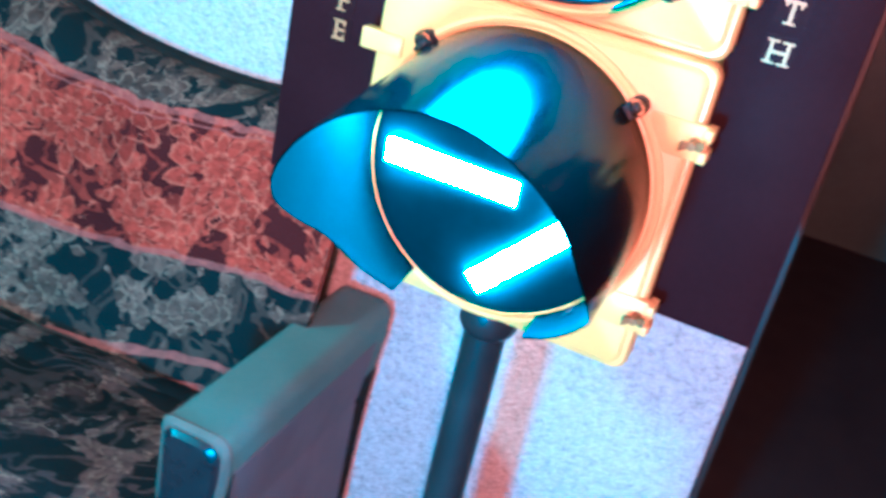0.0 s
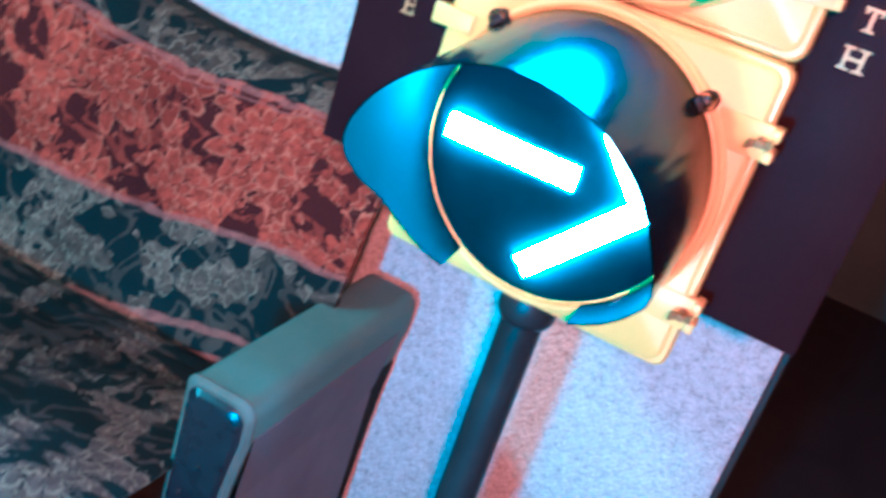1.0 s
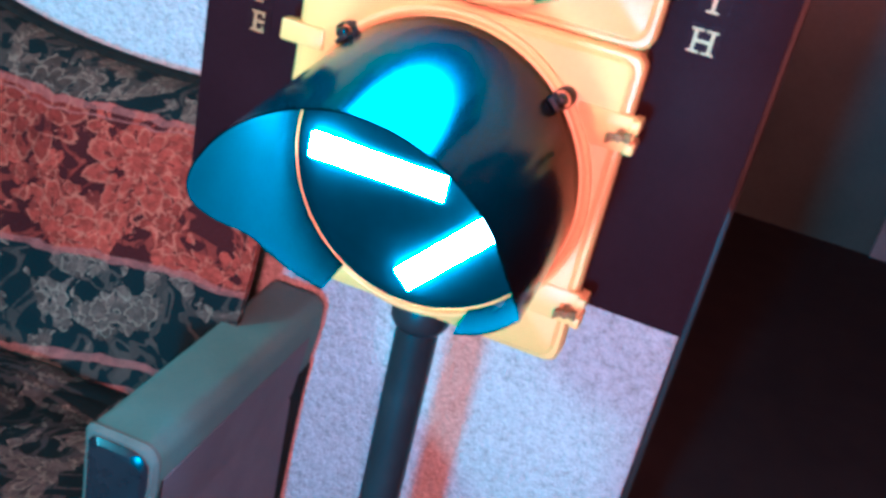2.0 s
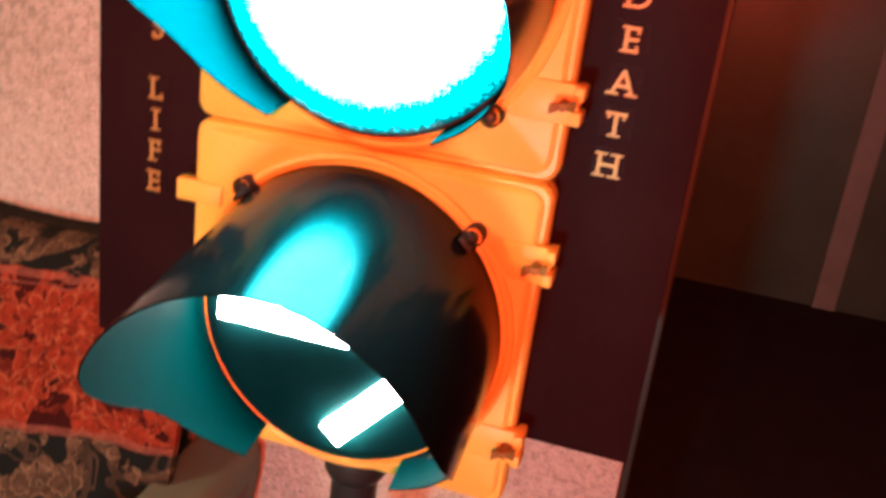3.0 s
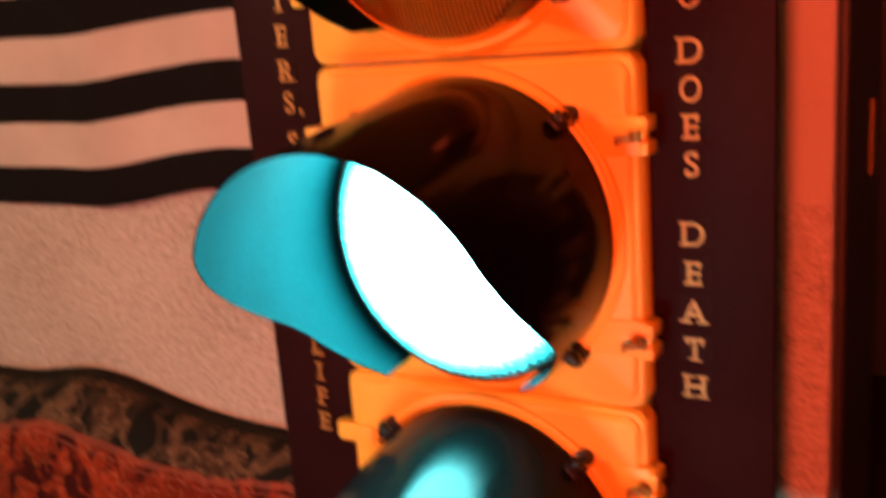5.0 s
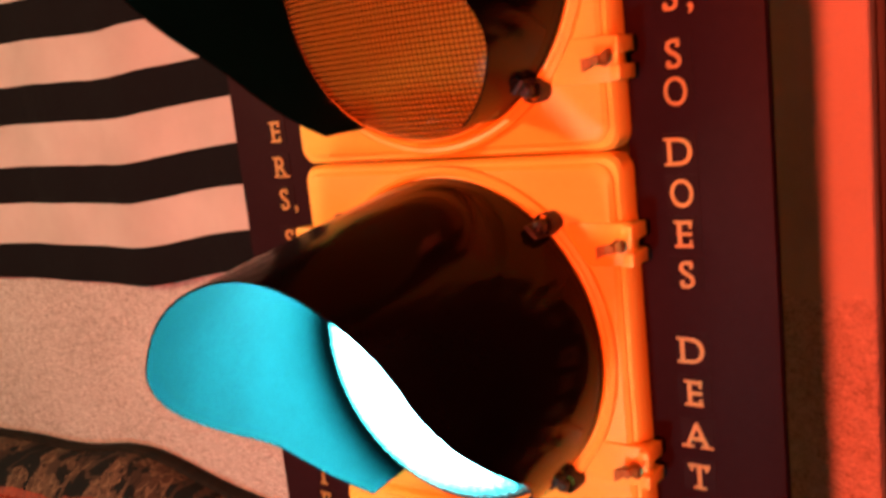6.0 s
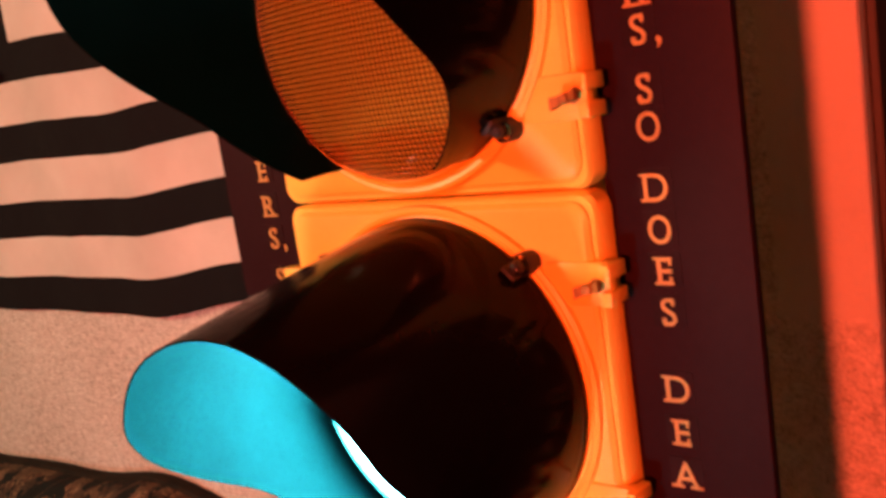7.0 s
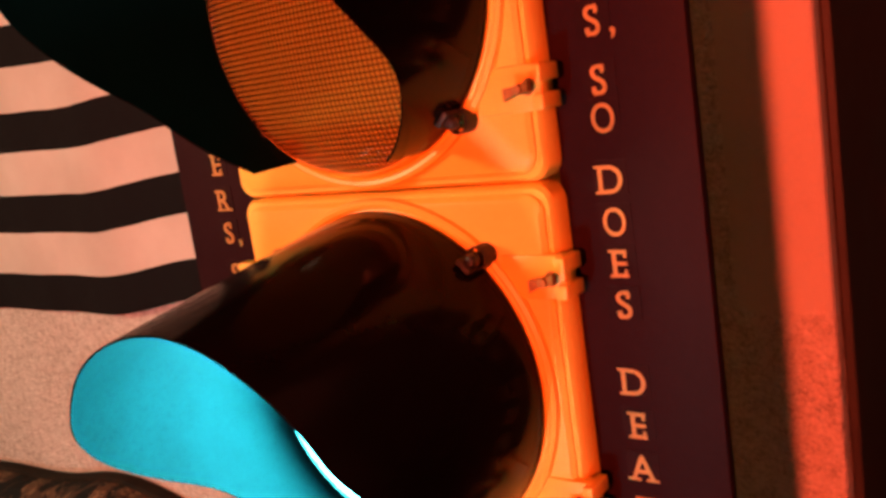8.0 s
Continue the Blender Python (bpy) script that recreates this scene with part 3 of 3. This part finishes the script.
def cloth_pair(x):
    """The height of one black and one white band."""
    return 0.164 - 0.006 * ease(x, -1.4, -0.95) - 0.011 * ease(x, -0.95, -0.68)


flag = cloth_sheet(
    "striped_cloth",
    [-2.2 + i * 0.03 for i in range(60)],
    lambda x: 1.86,
    cloth_low,
    40,
    hang,
    0.002,
    lambda x, f: (x, (1.86 - cloth_low(x)) * (1 - f) / cloth_pair(x)),
    STRIPES,
)
star = bmesh.new()
star_pts = [(0.021 * (1 if k % 2 == 0 else 0.4) * math.sin(k * math.pi / 5), 0.021 * (1 if k % 2 == 0 else 0.4) * math.cos(k * math.pi / 5)) for k in range(10)]
slab(star, [(star_pts, -0.001), (star_pts, 0.001)])
star_ob = part("star", star, STAR_CLOTH, flag, "white cloth star", soft=False)
star_ob.location = (-1.383, WALL_Y - 0.034, 1.48)
tagged(flag, "black and white striped cloth pinned to the plaster wall", "wall hanging")

# ---- sofa against the wall ----
sofa = tagged(new("sofa"), "floral brocade sofa with a curved back and grey-green arm", "sofa")


def back_top(x):
    return 0.576 + 0.058 * math.exp(-(((x + 1.09) / 0.23) ** 2)) + 0.010 * math.exp(-(((x + 0.45) / 0.10) ** 2)) + 0.02 * ease(-x, 1.2, 1.5) * ease(x, -1.9, -1.5)


def along(points, run):
    """The point at a given run along a bent line."""
    for (a, b) in zip(points, points[1:]):
        d = math.dist(a, b)
        if run <= d or b is points[-1]:
            t = run / d
            return a[0] + (b[0] - a[0]) * t, a[1] + (b[1] - a[1]) * t
        run -= d


def back_line(top):
    return [(0.330, top - 0.016), (0.312, top - 0.008), (0.284, top - 0.012), (0.246, top - 0.040), (0.215, top - 0.085), (0.195, top - 0.15), (0.165, 0.30), (0.125, 0.12), (0.12, 0.08)]


def sag(x, run):
    return 0.012 * math.sin(5 * x + 4 * run) + 0.012 * noise.noise((x * 4, run * 5, 0.3)) + 0.004 * noise.noise((x * 15, run * 15, 1.3))


def back_form(x, f, top, low):
    run = f * 0.60
    y, z = along(back_line(top), run)
    fold = sag(x, run) * ease(run, 0.03, 0.14) + 0.010 * math.sin(60 * run + 9 * x) * ease(run, 0.46, 0.54)
    return (x, y - fold, z)


SEAT_LINE = [(0.17, 0.06), (0.13, 0.115), (0.06, 0.140), (-0.28, 0.145), (-0.35, 0.125), (-0.385, 0.07), (-0.39, -0.02), (-0.39, GROUND + 0.05)]


def seat_form(x, f, top, low):
    run = f * 0.92
    y, z = along(SEAT_LINE, run)
    return (x, y, z + sag(x, run + 2) * 1.3 + 0.010 * math.sin(40 * run + 6 * x) * (1 - ease(run, 0.1, 0.3)))


def band(x, run):
    return run * (1 + 0.42 * (min(-0.2, max(-1.0, x)) + 0.55))


SOFA_XS = [-2.2 + i * 0.02 for i in range(96)]
back = cloth_sheet("back", SOFA_XS, back_top, lambda x: 0.0, 60, back_form, 0.014, lambda x, f: (x, band(x, f * 0.60)), BROCADE)
seat = cloth_sheet("seat", SOFA_XS, lambda x: 0.0, lambda x: 0.0, 60, seat_form, 0.03, lambda x, f: (x, 0.60 + f * 0.92), BROCADE)
for piece, words in ((back, "curved floral back with a dark border"), (seat, "floral seat in the darker lower band")):
    piece.parent = sofa
    tagged(piece, words)
part("base", boxed(-2.2, -0.345, -0.36, 0.32, GROUND + 0.03, 0.03, bevel=0.01), HEM, sofa, "dark cloth base")

# The rolled welt along the top of the back.
welt = bmesh.new()
welt_rings = []
for x in SOFA_XS:
    welt_rings.append([welt.verts.new((x, 0.341 + 0.0185 * math.cos(a), back_top(x) - 0.010 + 0.012 * math.sin(a))) for a in (k * math.pi / 4 for k in range(8))])
for a, b in zip(welt_rings, welt_rings[1:]):
    for k in range(8):
        welt.faces.new((a[k], a[(k + 1) % 8], b[(k + 1) % 8], b[k]))
welt.faces.new(welt_rings[0]), welt.faces.new(welt_rings[-1])
part("welt", welt, HEM, sofa, "dark rolled welt")

ARM_FRONT, ARM_BACK = -0.135, 0.335


def arm_outline(grow=0.0):
    """Section of the rolled arm, in x and z."""
    left, right, top = -0.338 - grow, -0.238 + grow, 0.292 + grow
    out = [(left, GROUND + 0.03)]
    for cx, cz, r, a0 in ((left + 0.014, top - 0.014, 0.014, 180), (right - 0.024, top - 0.024, 0.024, 90)):
        out += [(cx + r * math.cos(radians(a0 - 11.25 * k)), cz + r * math.sin(radians(a0 - 11.25 * k))) for k in range(9)]
    return out + [(right, 0.235), (right - 0.006, 0.19), (right - 0.020, 0.08), (right - 0.030, GROUND + 0.03)]


def arm_part(name, material, label, y0, y1, grow=0.0):
    bm = slab(bmesh.new(), [(arm_outline(grow - 0.006), y0), (arm_outline(grow), y0 + 0.006), (arm_outline(grow), y1 - 0.004), (arm_outline(grow - 0.004), y1)])
    ob = part(name, bm, material, sofa, label)
    ob.matrix_basis = Matrix.Translation((-0.285, 0.34, 0)) @ Matrix.Rotation(radians(2.5), 4, "Z") @ Matrix.Translation((0.285, -0.34, 0))
    return ob


arm_part("arm", CASE_GREY, "grey-green upholstered rolled arm", ARM_FRONT, ARM_BACK)
# Outer face of the arm, coloured purple-grey apart from the grey-green top.
side = slab(bmesh.new(), [([(-0.252, GROUND + 0.03), (-0.252, 0.238), (-0.2365, 0.238), (-0.2425, 0.19), (-0.2565, 0.08), (-0.2665, GROUND + 0.03)], y) for y in (ARM_FRONT + 0.016, 0.29)])
panel = part("arm_side", side, CASE_SIDE, sofa, "purple-grey outer face of the arm")
panel.matrix_basis = Matrix.Translation((-0.285, 0.34, 0)) @ Matrix.Rotation(radians(2.5), 4, "Z") @ Matrix.Translation((0.285, -0.34, 0))
# Dark strip at the arm's back, low against the wall.
rear = slab(bmesh.new(), [([(-0.30, GROUND + 0.03), (-0.30, 0.15), (-0.246, 0.16), (-0.252, 0.08), (-0.262, GROUND + 0.03)], y) for y in (0.285, 0.338)])
part("rear_strip", rear, HEM, sofa, "dark strip behind the arm")
arm_part("arm_piping", CASE_TAN, "worn tan piping", ARM_FRONT - 0.003, ARM_FRONT + 0.012, 0.002)
front = arm_part("arm_panel", CASE_DARK, "dark glossy arm facing", ARM_FRONT - 0.012, ARM_FRONT - 0.001, -0.008)
for sx, sz in ((-0.31, 0.13), (-0.29, 0.18), (-0.318, 0.07)):
    part("stud", lathe([(0.0001, -0.005), (0.003, -0.004), (0.005, 0.001)], 12, centre=(sx, ARM_FRONT - 0.012, sz)), STEEL, front, "small bright stud")
